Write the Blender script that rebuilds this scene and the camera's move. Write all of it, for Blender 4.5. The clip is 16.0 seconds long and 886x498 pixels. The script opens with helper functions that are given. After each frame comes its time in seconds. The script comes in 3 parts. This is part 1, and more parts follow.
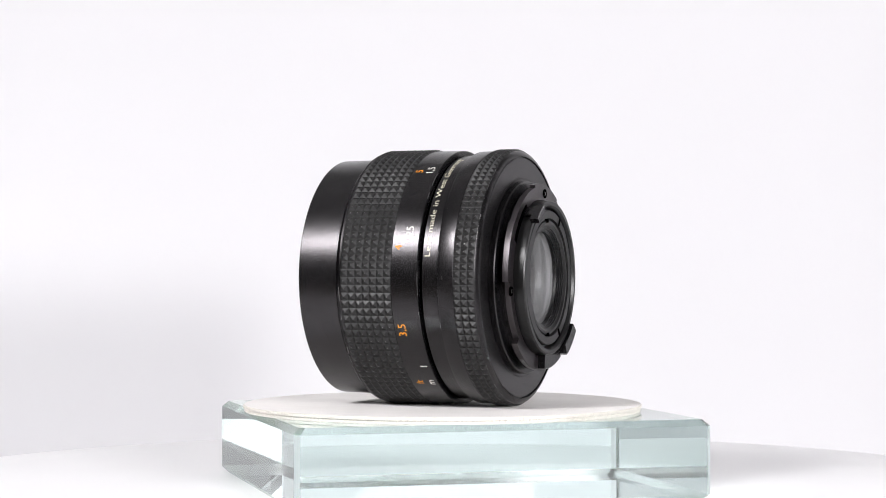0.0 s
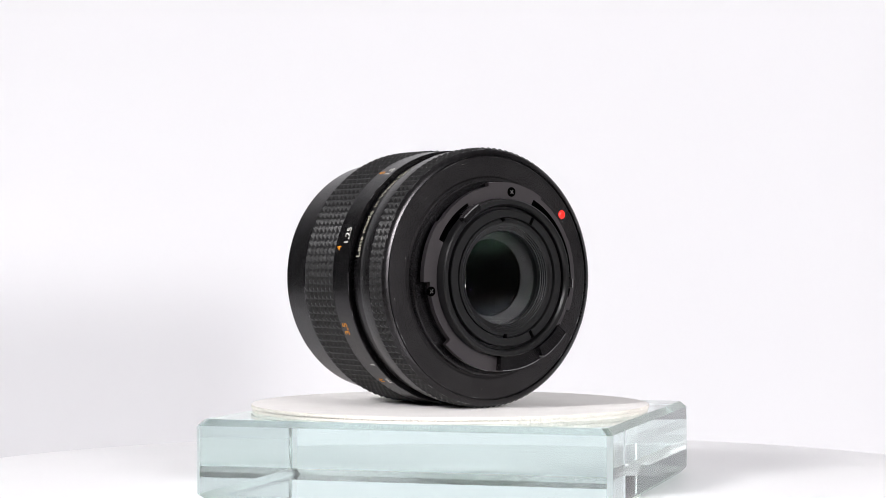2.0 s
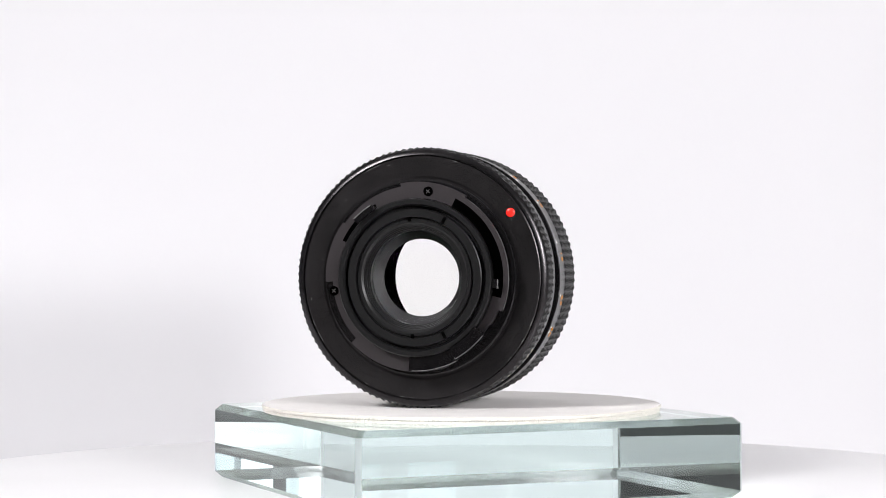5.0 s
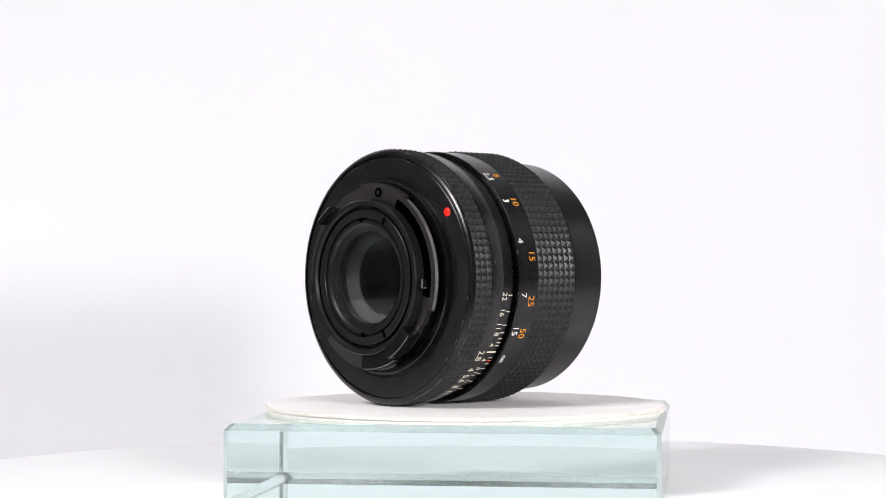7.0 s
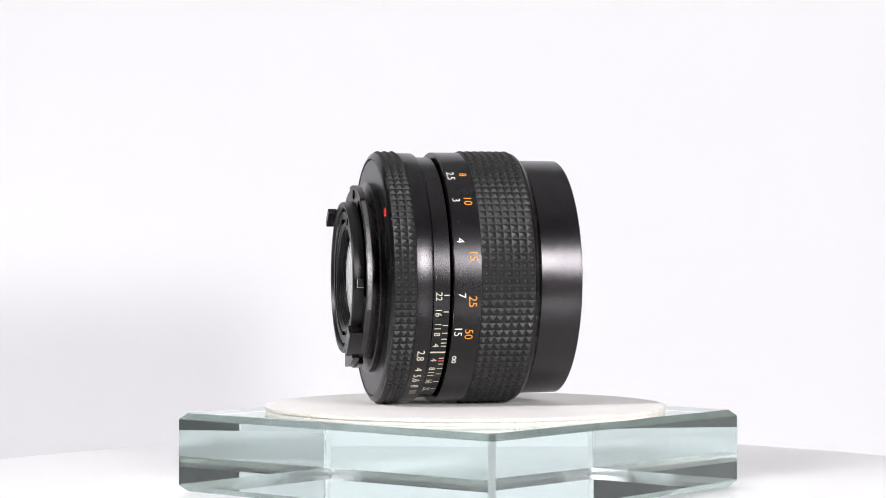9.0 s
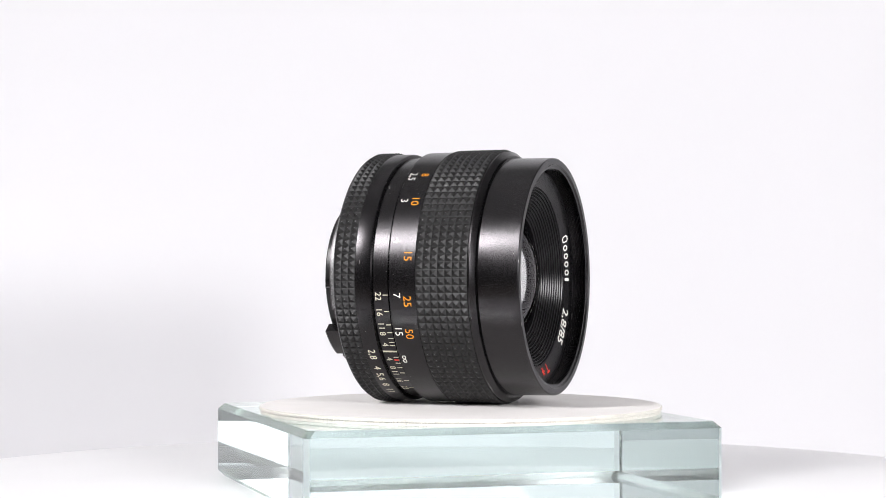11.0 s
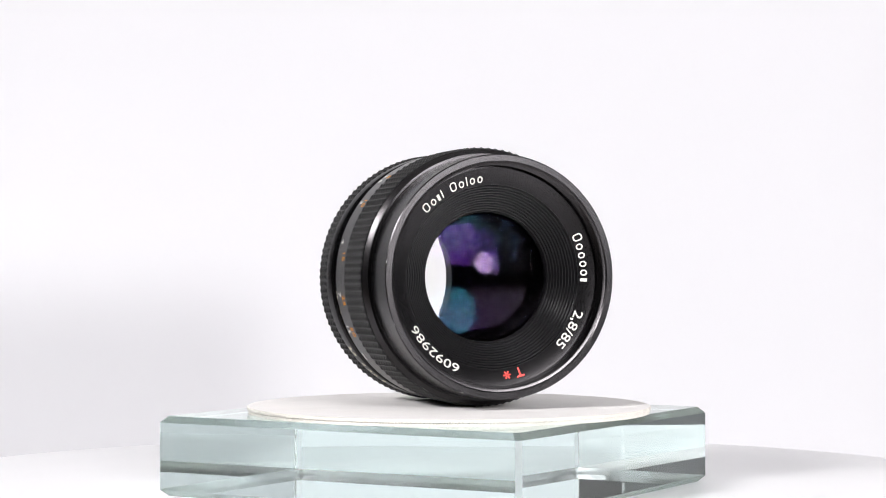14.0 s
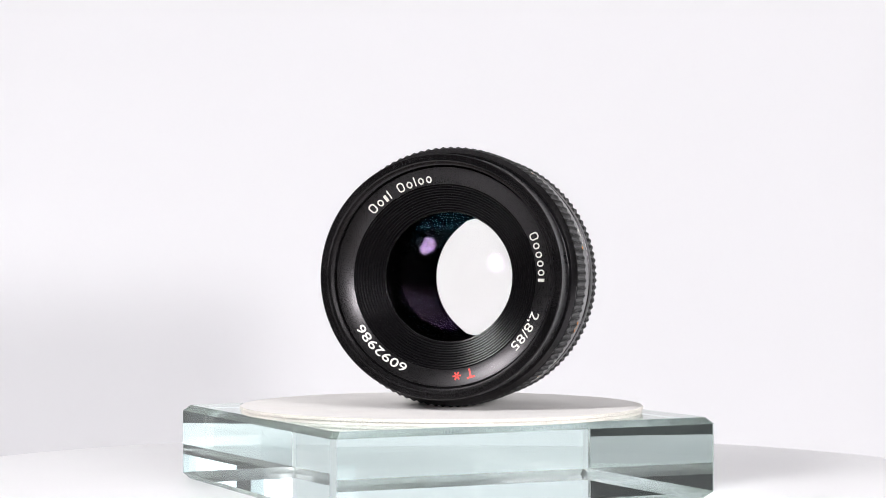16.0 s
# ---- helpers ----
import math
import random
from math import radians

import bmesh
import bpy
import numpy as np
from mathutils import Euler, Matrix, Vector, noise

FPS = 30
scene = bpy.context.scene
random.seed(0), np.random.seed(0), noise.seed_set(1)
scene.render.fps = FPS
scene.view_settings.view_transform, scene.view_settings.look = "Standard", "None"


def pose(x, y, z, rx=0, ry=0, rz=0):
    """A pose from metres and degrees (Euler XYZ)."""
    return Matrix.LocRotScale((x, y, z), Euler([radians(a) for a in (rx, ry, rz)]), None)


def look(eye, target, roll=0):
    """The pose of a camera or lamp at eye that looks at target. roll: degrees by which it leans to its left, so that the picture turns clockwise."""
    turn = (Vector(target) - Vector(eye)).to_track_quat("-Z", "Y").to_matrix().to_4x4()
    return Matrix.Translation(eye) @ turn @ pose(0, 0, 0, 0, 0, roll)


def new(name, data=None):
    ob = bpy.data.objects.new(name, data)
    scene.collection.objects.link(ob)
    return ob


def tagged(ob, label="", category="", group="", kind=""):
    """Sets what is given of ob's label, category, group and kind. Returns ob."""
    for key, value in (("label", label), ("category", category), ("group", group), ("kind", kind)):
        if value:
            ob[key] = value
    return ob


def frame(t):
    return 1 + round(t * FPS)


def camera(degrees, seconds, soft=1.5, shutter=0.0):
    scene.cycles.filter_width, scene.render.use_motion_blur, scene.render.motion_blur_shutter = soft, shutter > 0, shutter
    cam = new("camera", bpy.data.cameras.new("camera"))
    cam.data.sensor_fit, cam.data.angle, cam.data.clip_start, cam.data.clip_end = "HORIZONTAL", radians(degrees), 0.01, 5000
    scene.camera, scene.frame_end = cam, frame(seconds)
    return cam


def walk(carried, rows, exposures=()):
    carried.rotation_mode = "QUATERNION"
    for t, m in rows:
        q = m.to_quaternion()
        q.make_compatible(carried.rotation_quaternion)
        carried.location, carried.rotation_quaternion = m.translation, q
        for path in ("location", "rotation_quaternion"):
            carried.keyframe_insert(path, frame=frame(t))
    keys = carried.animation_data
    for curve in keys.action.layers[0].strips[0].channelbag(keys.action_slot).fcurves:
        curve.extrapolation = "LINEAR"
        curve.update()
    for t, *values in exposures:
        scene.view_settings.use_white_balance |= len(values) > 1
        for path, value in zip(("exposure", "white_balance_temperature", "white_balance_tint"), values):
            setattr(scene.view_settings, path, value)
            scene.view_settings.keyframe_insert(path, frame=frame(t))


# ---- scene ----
# z = 0 is the top of the white board under the lens; the turntable turns about the z axis.
cam = camera(25.53, 16.0, soft=0.75)
EYE, AIM = (0.0, -0.48105, 0.03253), (-0.00204, 0.0, 0.03798)
walk(cam, [(0.0, look(EYE, AIM)), (16.0, look(EYE, AIM))], exposures=[(0.0, -0.13), (2.4, -0.13), (3.0, -0.17), (4.2, -0.19), (6.3, -0.10), (9.0, -0.11), (13.0, -0.13), (14.5, -0.11), (16.0, -0.18)])

# ---- world ----
SKY = 4.0
world = bpy.data.worlds.new("world")
world.use_nodes = True
world.node_tree.nodes["Background"].inputs[0].default_value = (0.86, 0.93, 1.0, 1)   # even overcast sky outside the window
world.node_tree.nodes["Background"].inputs[1].default_value = SKY
scene.world = world
scene.cycles.caustics_reflective, scene.cycles.caustics_refractive = False, True
scene.cycles.sample_clamp_indirect = 5.0
scene.cycles.max_bounces = scene.cycles.transmission_bounces = 32

MM = 0.001
RATE = 16.2113            # degrees a second, clockwise from above
BOARD_T = 1.7 * MM
GLASS_H = 18.8 * MM
TURN_TOP = -(BOARD_T + GLASS_H)
SWEEP_Z = -0.16           # the paper on the table
KEY_W, FILL_W = 36.0, 46.0   # radiance of the softboxes' fronts
KEY_R, FILL_R = 0.34, 0.28


# ---- materials ----
def material(name, colour, rough=0.5, metal=0.0, grain=0.0, grain_scale=2000.0, bump=0.0, spread=0.0, spread_scale=60.0,
             spec=0.5, glow=0.0, transmission=0.0, ior=1.5, tint=None, rough_var=0.0, relief=0.000012):
    """A procedural surface: fine grain and broad variation in colour and roughness, and a fine relief."""
    m = bpy.data.materials.new(name)
    m.use_nodes = True
    nt = m.node_tree
    b = nt.nodes["Principled BSDF"]
    link = nt.links.new
    b.inputs["Base Color"].default_value = (*colour, 1)
    b.inputs["Roughness"].default_value = rough
    b.inputs["Metallic"].default_value = metal
    b.inputs["Specular IOR Level"].default_value = spec
    b.inputs["IOR"].default_value = ior
    b.inputs["Transmission Weight"].default_value = transmission
    if tint:
        b.inputs["Specular Tint"].default_value = (*tint, 1)
    if glow:
        b.inputs["Emission Color"].default_value = (*colour, 1)
        b.inputs["Emission Strength"].default_value = glow
    if grain or bump or spread or rough_var:
        co = nt.nodes.new("ShaderNodeTexCoord")
        fine = nt.nodes.new("ShaderNodeTexNoise")
        fine.inputs["Scale"].default_value = grain_scale
        fine.inputs["Detail"].default_value = 3
        broad = nt.nodes.new("ShaderNodeTexNoise")
        broad.inputs["Scale"].default_value = spread_scale
        broad.inputs["Detail"].default_value = 5
        link(co.outputs["Object"], fine.inputs["Vector"])
        link(co.outputs["Object"], broad.inputs["Vector"])

        def scaled(out, amount):
            n = nt.nodes.new("ShaderNodeMapRange")
            n.inputs["From Min"].default_value, n.inputs["From Max"].default_value = 0.3, 0.7
            n.inputs["To Min"].default_value, n.inputs["To Max"].default_value = 1 - amount, 1 + amount
            link(out, n.inputs["Value"])
            return n.outputs["Result"]

        prod = nt.nodes.new("ShaderNodeMath")
        prod.operation = "MULTIPLY"
        link(scaled(fine.outputs["Fac"], grain), prod.inputs[0])
        link(scaled(broad.outputs["Fac"], spread), prod.inputs[1])
        mul = nt.nodes.new("ShaderNodeVectorMath")
        mul.operation = "SCALE"
        mul.inputs[0].default_value = colour
        link(prod.outputs[0], mul.inputs["Scale"])
        link(mul.outputs[0], b.inputs["Base Color"])
        if rough_var:
            rr = nt.nodes.new("ShaderNodeMath")
            rr.operation = "MULTIPLY"
            rr.inputs[1].default_value = rough
            both = nt.nodes.new("ShaderNodeMath")
            both.operation = "MULTIPLY"
            link(scaled(broad.outputs["Fac"], rough_var), both.inputs[0])
            link(scaled(fine.outputs["Fac"], min(0.6, grain)), both.inputs[1])
            link(both.outputs[0], rr.inputs[0])
            link(rr.outputs[0], b.inputs["Roughness"])
        if bump:
            bp = nt.nodes.new("ShaderNodeBump")
            bp.inputs["Strength"].default_value = bump
            bp.inputs["Distance"].default_value = relief
            link(fine.outputs["Fac"], bp.inputs["Height"])
            link(bp.outputs[0], b.inputs["Normal"])
    return m


BLACK = material("black_anodised", (0.0022, 0.0021, 0.0024), 0.26, spec=0.43, tint=(1.0, 0.95, 0.985), grain=0.2, relief=0.000012, grain_scale=5200, bump=0.5, spread=0.2, rough_var=0.15)
NAME_BLACK = material("black_name_ring", (0.003, 0.003, 0.0033), 0.3, spec=0.4, tint=(1.0, 0.95, 0.985), grain=0.3, grain_scale=4000, bump=0.4, spread=0.2, rough_var=0.1)
BLACK_SATIN = material("black_satin", (0.0022, 0.0021, 0.0024), 0.26, spec=0.5, tint=(1.0, 0.95, 0.985), grain=0.2, relief=0.000012, grain_scale=5200, bump=0.4, spread=0.2, rough_var=0.15)
GRIP = material("black_grip", (0.009, 0.0088, 0.009), 0.5, spec=0.36, grain=0.3, grain_scale=5000, bump=0.2, spread=0.25, rough_var=0.15)
PLATE = material("black_plate", (0.003, 0.0029, 0.003), 0.30, spec=0.62, tint=(1.0, 0.94, 0.975), grain=0.35, relief=0.000012, grain_scale=8500, bump=1.0, spread=0.15, rough_var=0.1)
BAYONET = material("worn_bayonet", (0.0065, 0.0056, 0.0061), 0.36, spec=0.95, tint=(1.0, 0.92, 0.96), relief=0.00003, grain=0.6, grain_scale=5500, bump=1.0, spread=0.2)
MATT = material("matt_black", (0.006, 0.006, 0.006), 0.6, grain=0.2, spread=0.2, spec=0.35)
RIDGES = material("ridged_black", (0.003, 0.0028, 0.0033), 0.24, grain=0.2, spread=0.2, spec=0.18)
# bare metal of worn tips and edges, also used for painted edge glints
WORN_OR_GLINT = material("worn_or_glint", (0.24, 0.238, 0.24), 0.42, metal=0.6, grain=0.5, grain_scale=3000, spread=0.5, spread_scale=120)
WHITE_INK = material("white_ink", (0.78, 0.77, 0.72), 0.55, grain=0.08, spread=0.08, spec=0.15)
CREAM_INK = material("cream_ink", (0.70, 0.66, 0.52), 0.55, grain=0.08, spread=0.08, spec=0.15)
ORANGE_INK = material("orange_ink", (0.80, 0.29, 0.02), 0.55, grain=0.08, spread=0.08, spec=0.15)
RED_INK = material("red_ink", (0.82, 0.035, 0.02), 0.45, grain=0.06, spread=0.06)
TUBE_BLACK = material("smooth_tube_black", (0.006, 0.006, 0.0063), 0.33, spec=0.33, grain=0.1, grain_scale=5000, bump=0.15, spread=0.1)
SCREW_GLINT = material("screw_cross_glint", (0.16, 0.16, 0.162), 0.35, metal=0.9, grain=0.2, spread=0.2)
DUST = material("pale_dust", (0.30, 0.29, 0.28), 0.9, grain=0.2, spread=0.2, spec=0.2)
RED_DOT = material("red_dot_paint", (0.9, 0.02, 0.012), 0.3, grain=0.05, spread=0.05)
FRONT_GLASS = material("coated_front_glass", (1.0, 1.0, 1.0), 0.0, transmission=1.0, ior=1.5, tint=(0.29, 0.20, 0.36))
VIOLET_COAT = material("violet_coated_glass", (1.0, 1.0, 1.0), 0.0, transmission=1.0, ior=1.5, tint=(0.13, 0.04, 0.30))
TEAL_COAT = material("teal_coated_glass", (1.0, 1.0, 1.0), 0.0, transmission=1.0, ior=1.5, tint=(0.02, 0.18, 0.27))
GREEN_COAT = material("green_coated_glass", (1.0, 1.0, 1.0), 0.0, transmission=1.0, ior=1.5, tint=(0.012, 0.10, 0.04))
BACK_COAT = material("coated_inner_glass", (0.99, 0.995, 1.0), 0.0, transmission=1.0, ior=1.5, tint=(0.05, 0.06, 0.10))
REAR_GLASS = material("coated_rear_glass", (0.99, 1.0, 0.995), 0.0, transmission=1.0, ior=1.5, tint=(0.13, 0.12, 0.14))
CLEAR = material("clear_glass", (0.81, 0.955, 0.935), 0.0, transmission=1.0, ior=1.5)
GROUND_GLASS = material("finely_ground_glass", (0.74, 0.93, 0.90), 0.26, transmission=1.0, ior=1.5, grain=0.05, grain_scale=900)
GROUND_CORNER = material("ground_glass_corner", (0.86, 0.96, 0.95), 0.5, transmission=1.0, ior=1.5, grain=0.05, grain_scale=900)
INNER = material("inner_black", (0.012, 0.012, 0.0125), 0.5, spec=0.3, grain=0.2, spread=0.2)
# near-black without gloss: black parts, and recesses with their shade painted in
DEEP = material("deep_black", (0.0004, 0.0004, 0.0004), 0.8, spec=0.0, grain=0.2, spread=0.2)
PAPER = material("white_backdrop_paper", (0.79, 0.786, 0.80), 0.85, grain=0.004, grain_scale=900, spec=0.2)
BOARD = material("white_board", (0.87, 0.845, 0.825), 0.75, relief=0.00006, grain=0.05, grain_scale=2500, bump=0.3, spread=0.03, spread_scale=80, spec=0.25)
BOARD_EDGE = material("board_edge", (0.70, 0.665, 0.61), 0.9, relief=0.00008, grain=0.38, grain_scale=3600, bump=1.0, spread=0.08, spread_scale=300, spec=0.2)
ACRYL = material("white_turntable_paint", (0.89, 0.886, 0.893), 0.36, grain=0.012, grain_scale=1200, spread=0.015, spread_scale=20, spec=0.4)
SOUTH = material("grey_room_paint", (0.09, 0.09, 0.092), 0.8, grain=0.03, grain_scale=200, spread=0.05, spread_scale=2)
ROOM = material("room_paint", (0.25, 0.25, 0.25), 0.8, grain=0.03, grain_scale=200, spread=0.05, spread_scale=2)
CEILING = material("ceiling_paint", (0.62, 0.62, 0.62), 0.9, grain=0.02, grain_scale=200, spread=0.03, spread_scale=2)
WINDOW_WHITE = material("window_paint", (0.8, 0.8, 0.79), 0.4, grain=0.02, spread=0.03)
ROOM_FLOOR = material("room_floor_boards", (0.12, 0.09, 0.065), 0.5, grain=0.1, grain_scale=100, spread=0.2, spread_scale=3)
SHELL = material("black_nylon", (0.01, 0.01, 0.011), 0.7, grain=0.1, spread=0.1)
KEY_GLOW = material("key_diffuser", (0.996, 0.978, 0.996), 0.8, glow=KEY_W)
FILL_GLOW = material("fill_diffuser", (0.996, 0.978, 0.996), 0.8, glow=FILL_W)


def open_gauze(name, colour, share):
    """Thin white open-weave cloth: a share of the light passes between the threads, the rest is scattered by them. The
    share sets how deep the panel's shade is.
    """
    m = bpy.data.materials.new(name)
    m.use_nodes = True
    nt = m.node_tree
    hole, thread, both = nt.nodes.new("ShaderNodeBsdfTransparent"), nt.nodes.new("ShaderNodeBsdfTranslucent"), nt.nodes.new("ShaderNodeMixShader")
    thread.inputs["Color"].default_value = (*colour, 1)
    weave, tone = nt.nodes.new("ShaderNodeTexNoise"), nt.nodes.new("ShaderNodeMapRange")
    weave.inputs["Scale"].default_value = 900
    tone.inputs["To Min"].default_value, tone.inputs["To Max"].default_value = 1 - share - 0.05, 1 - share + 0.05
    nt.links.new(weave.outputs["Fac"], tone.inputs["Value"])
    nt.links.new(tone.outputs["Result"], both.inputs["Fac"])
    nt.links.new(hole.outputs[0], both.inputs[1])
    nt.links.new(thread.outputs[0], both.inputs[2])
    nt.links.new(both.outputs[0], nt.nodes["Material Output"].inputs["Surface"])
    return m


SHADE_GAUZE = open_gauze("shade_gauze", (0.88, 0.88, 0.88), 0.38)


def hot_centre(m, mean, radius):
    """A softbox front that glows most in the middle and fades to its rim."""
    nt = m.node_tree
    co, dist, fade = nt.nodes.new("ShaderNodeTexCoord"), nt.nodes.new("ShaderNodeVectorMath"), nt.nodes.new("ShaderNodeMapRange")
    dist.operation = "LENGTH"
    fade.inputs["From Min"].default_value, fade.inputs["From Max"].default_value = 0.0, radius
    fade.inputs["To Min"].default_value, fade.inputs["To Max"].default_value = 2.1 * mean, 0.45 * mean
    nt.links.new(co.outputs["Object"], dist.inputs[0])
    nt.links.new(dist.outputs["Value"], fade.inputs["Value"])
    nt.links.new(fade.outputs["Result"], nt.nodes["Principled BSDF"].inputs["Emission Strength"])


hot_centre(KEY_GLOW, KEY_W, KEY_R)
hot_centre(FILL_GLOW, FILL_W, FILL_R)


# ---- mesh helpers ----
def part(name, bm, mat, parent=None, label="", smooth=None):
    """Links a bmesh as one mesh object under a thing or a part. smooth: the largest angle, in degrees, that is shaded round."""
    me = bpy.data.meshes.new(name)
    if smooth:
        for f in bm.faces:
            f.smooth = True
        limit = radians(smooth)
        for e in bm.edges:
            if len(e.link_faces) == 2 and e.calc_face_angle(0) > limit:
                e.smooth = False
    bm.to_mesh(me)
    bm.free()
    me.materials.append(mat)
    ob = new(name, me)
    if parent:
        ob.parent = parent
    if label:
        tagged(ob, label)
    return ob


def second(ob, mat, test):
    """Gives the faces that pass the test a second material."""
    ob.data.materials.append(mat)
    for p in ob.data.polygons:
        if test(p):
            p.material_index = 1
    return ob


def lathe(profile, segs=192, closed=True):
    """A solid turned about the x axis from (x, radius) in millimetres; closed joins the profile's end to its start."""
    bm = bmesh.new()
    rings = []
    for x, r in profile:
        if r < 0.02:
            rings.append([bm.verts.new((x * MM, 0, 0))] * segs)
        else:
            rings.append([bm.verts.new((x * MM, r * MM * math.cos(2 * math.pi * k / segs), r * MM * math.sin(2 * math.pi * k / segs))) for k in range(segs)])
    n = len(rings)
    for i in range(n if closed else n - 1):
        a, b = rings[i], rings[(i + 1) % n]
        for k in range(segs):
            corners = list(dict.fromkeys((a[k], a[(k + 1) % segs], b[(k + 1) % segs], b[k])))
            if len(corners) > 2:
                bm.faces.new(corners)
    bmesh.ops.recalc_face_normals(bm, faces=bm.faces)
    return bm


def sector(x0, x1, r0, r1, a0, a1, step=3.0, bm=None):
    """A solid piece of a ring about the x axis: x and radii in millimetres, angles in degrees from +y towards +z."""
    bm = bm or bmesh.new()
    n = max(1, math.ceil((a1 - a0) / step))
    rows = []
    for k in range(n + 1):
        a = radians(a0 + (a1 - a0) * k / n)
        rows.append([bm.verts.new((x * MM, r * MM * math.cos(a), r * MM * math.sin(a)))
                     for x, r in ((x0, r0), (x1, r0), (x1, r1), (x0, r1))])
    faces = [bm.faces.new(rows[0]), bm.faces.new(rows[-1][::-1])]
    for p, q in zip(rows, rows[1:]):
        for i in range(4):
            faces.append(bm.faces.new((p[i], q[i], q[(i + 1) % 4], p[(i + 1) % 4])))
    bmesh.ops.recalc_face_normals(bm, faces=faces)
    return bm


def grip_mesh(x0, x1, base, peak, columns, count):
    """A ring set with rows of small blunt pyramids."""
    bm = bmesh.new()
    dx = (x1 - x0) / columns

    def at(x, a, r):
        return bm.verts.new((x * MM, r * MM * math.cos(a), r * MM * math.sin(a)))

    for i in range(columns):
        for k in range(count):
            xa, xb = x0 + i * dx, x0 + (i + 1) * dx
            a0, a1 = 2 * math.pi * k / count, 2 * math.pi * (k + 1) / count
            xm, am, ex, ea = (xa + xb) / 2, (a0 + a1) / 2, 0.05 * dx, 0.05 * (a1 - a0)
            o = [at(xa, a0, base), at(xb, a0, base), at(xb, a1, base), at(xa, a1, base)]
            w = [at(xa + ex, a0 + ea, base + 0.03), at(xb - ex, a0 + ea, base + 0.03), at(xb - ex, a1 - ea, base + 0.03), at(xa + ex, a1 - ea, base + 0.03)]
            tx, ta = 0.045 * dx, 0.045 * (a1 - a0)
            p = [at(xm - tx, am - ta, peak), at(xm + tx, am - ta, peak), at(xm + tx, am + ta, peak), at(xm - tx, am + ta, peak)]
            for j in range(4):
                bm.faces.new((o[j], o[(j + 1) % 4], w[(j + 1) % 4], w[j]))
                bm.faces.new((w[j], w[(j + 1) % 4], p[(j + 1) % 4], p[j]))
            bm.faces.new(p)
    bmesh.ops.remove_doubles(bm, verts=bm.verts, dist=1e-7)
    bmesh.ops.recalc_face_normals(bm, faces=bm.faces)
    return bm


def text_mesh(body, height, width=None, bold=0.0):
    """Flat letters as (points, faces) in millimetres, centred on the origin; height is that of a capital."""
    cu = bpy.data.curves.new("letters", "FONT")
    cu.body, cu.size, cu.align_x, cu.offset = body, height / 0.70, "CENTER", bold
    cu.resolution_u = 4
    ob = new("letters", cu)
    dg = bpy.context.evaluated_depsgraph_get()
    me = bpy.data.meshes.new_from_object(ob.evaluated_get(dg))
    pts = [(v.co.x, v.co.y) for v in me.vertices]
    faces = [tuple(p.vertices) for p in me.polygons]
    bpy.data.objects.remove(ob)
    bpy.data.curves.remove(cu)
    bpy.data.meshes.remove(me)
    lo, hi = min(p[0] for p in pts), max(p[0] for p in pts)
    k = width / (hi - lo) if width else 1.0
    return [((p[0] - (lo + hi) / 2) * k, p[1] - height / 2) for p in pts], faces


def bars(widths, heights, gap, line=0.32):
    """A row of plain shapes, one for each letter of a name, centred on the origin: narrow ones are bars, wide ones
    rounded frames. A height of 0 leaves a space."""
    total = sum(widths) + gap * (len(widths) - 1)
    u, lo = -total / 2, -1.1

    def loop(u0, u1, v0, v1, c):
        return [(u0, v0 + c), (u0 + c, v0), (u1 - c, v0), (u1, v0 + c), (u1, v1 - c), (u1 - c, v1), (u0 + c, v1), (u0, v1 - c)]

    for w, h in zip(widths, heights):
        if h and w < 0.9:
            yield loop(u, u + w, lo, lo + h, 0.1), [tuple(range(8))]
        elif h:
            yield (loop(u, u + w, lo, lo + h, 0.45) + loop(u + line, u + w - line, lo + line, lo + h - line, 0.25),
                   [(k, (k + 1) % 8, 8 + (k + 1) % 8, 8 + k) for k in range(8)])
        u += w + gap


def wrapped(flat, put):
    """A bmesh of flat letters laid onto a surface by put(u, v, lift): two skins and the wall between are not needed at this size."""
    pts, faces = flat
    bm = bmesh.new()
    vs = [bm.verts.new(put(u, v)) for u, v in pts]
    for f in faces:
        if len(set(f)) > 2:
            try:
                bm.faces.new([vs[i] for i in f])
            except ValueError:
                pass
    grown = bmesh.ops.extrude_face_region(bm, geom=list(bm.faces))
    return bm, [g for g in grown["geom"] if isinstance(g, bmesh.types.BMVert)]


def on_barrel(flat, x, ang, r):
    """Letters round a barrel, their tops towards the front."""
    def put(u, v, lift=0.04):
        a = radians(ang) + u / r
        return (x + v) * MM, (r + lift) * MM * math.cos(a), (r + lift) * MM * math.sin(a)
    bm, top = wrapped(flat, put)
    for v in top:
        d = Vector((0, v.co.y, v.co.z)).normalized()
        v.co -= d * 0.08 * MM
    bmesh.ops.recalc_face_normals(bm, faces=bm.faces)
    return bm


def on_ring(flat, x, ang, r):
    """Letters round a shallow cone that faces +x, read clockwise from the front, their tops outwards."""
    def put(u, v, lift=0.05):
        a = radians(ang) - u / r
        return (x + lift + 0.32 * v) * MM, (r + v) * MM * math.cos(a), (r + v) * MM * math.sin(a)
    bm, top = wrapped(flat, put)
    for v in top:
        v.co.x -= 0.1 * MM
    bmesh.ops.recalc_face_normals(bm, faces=bm.faces)
    return bm


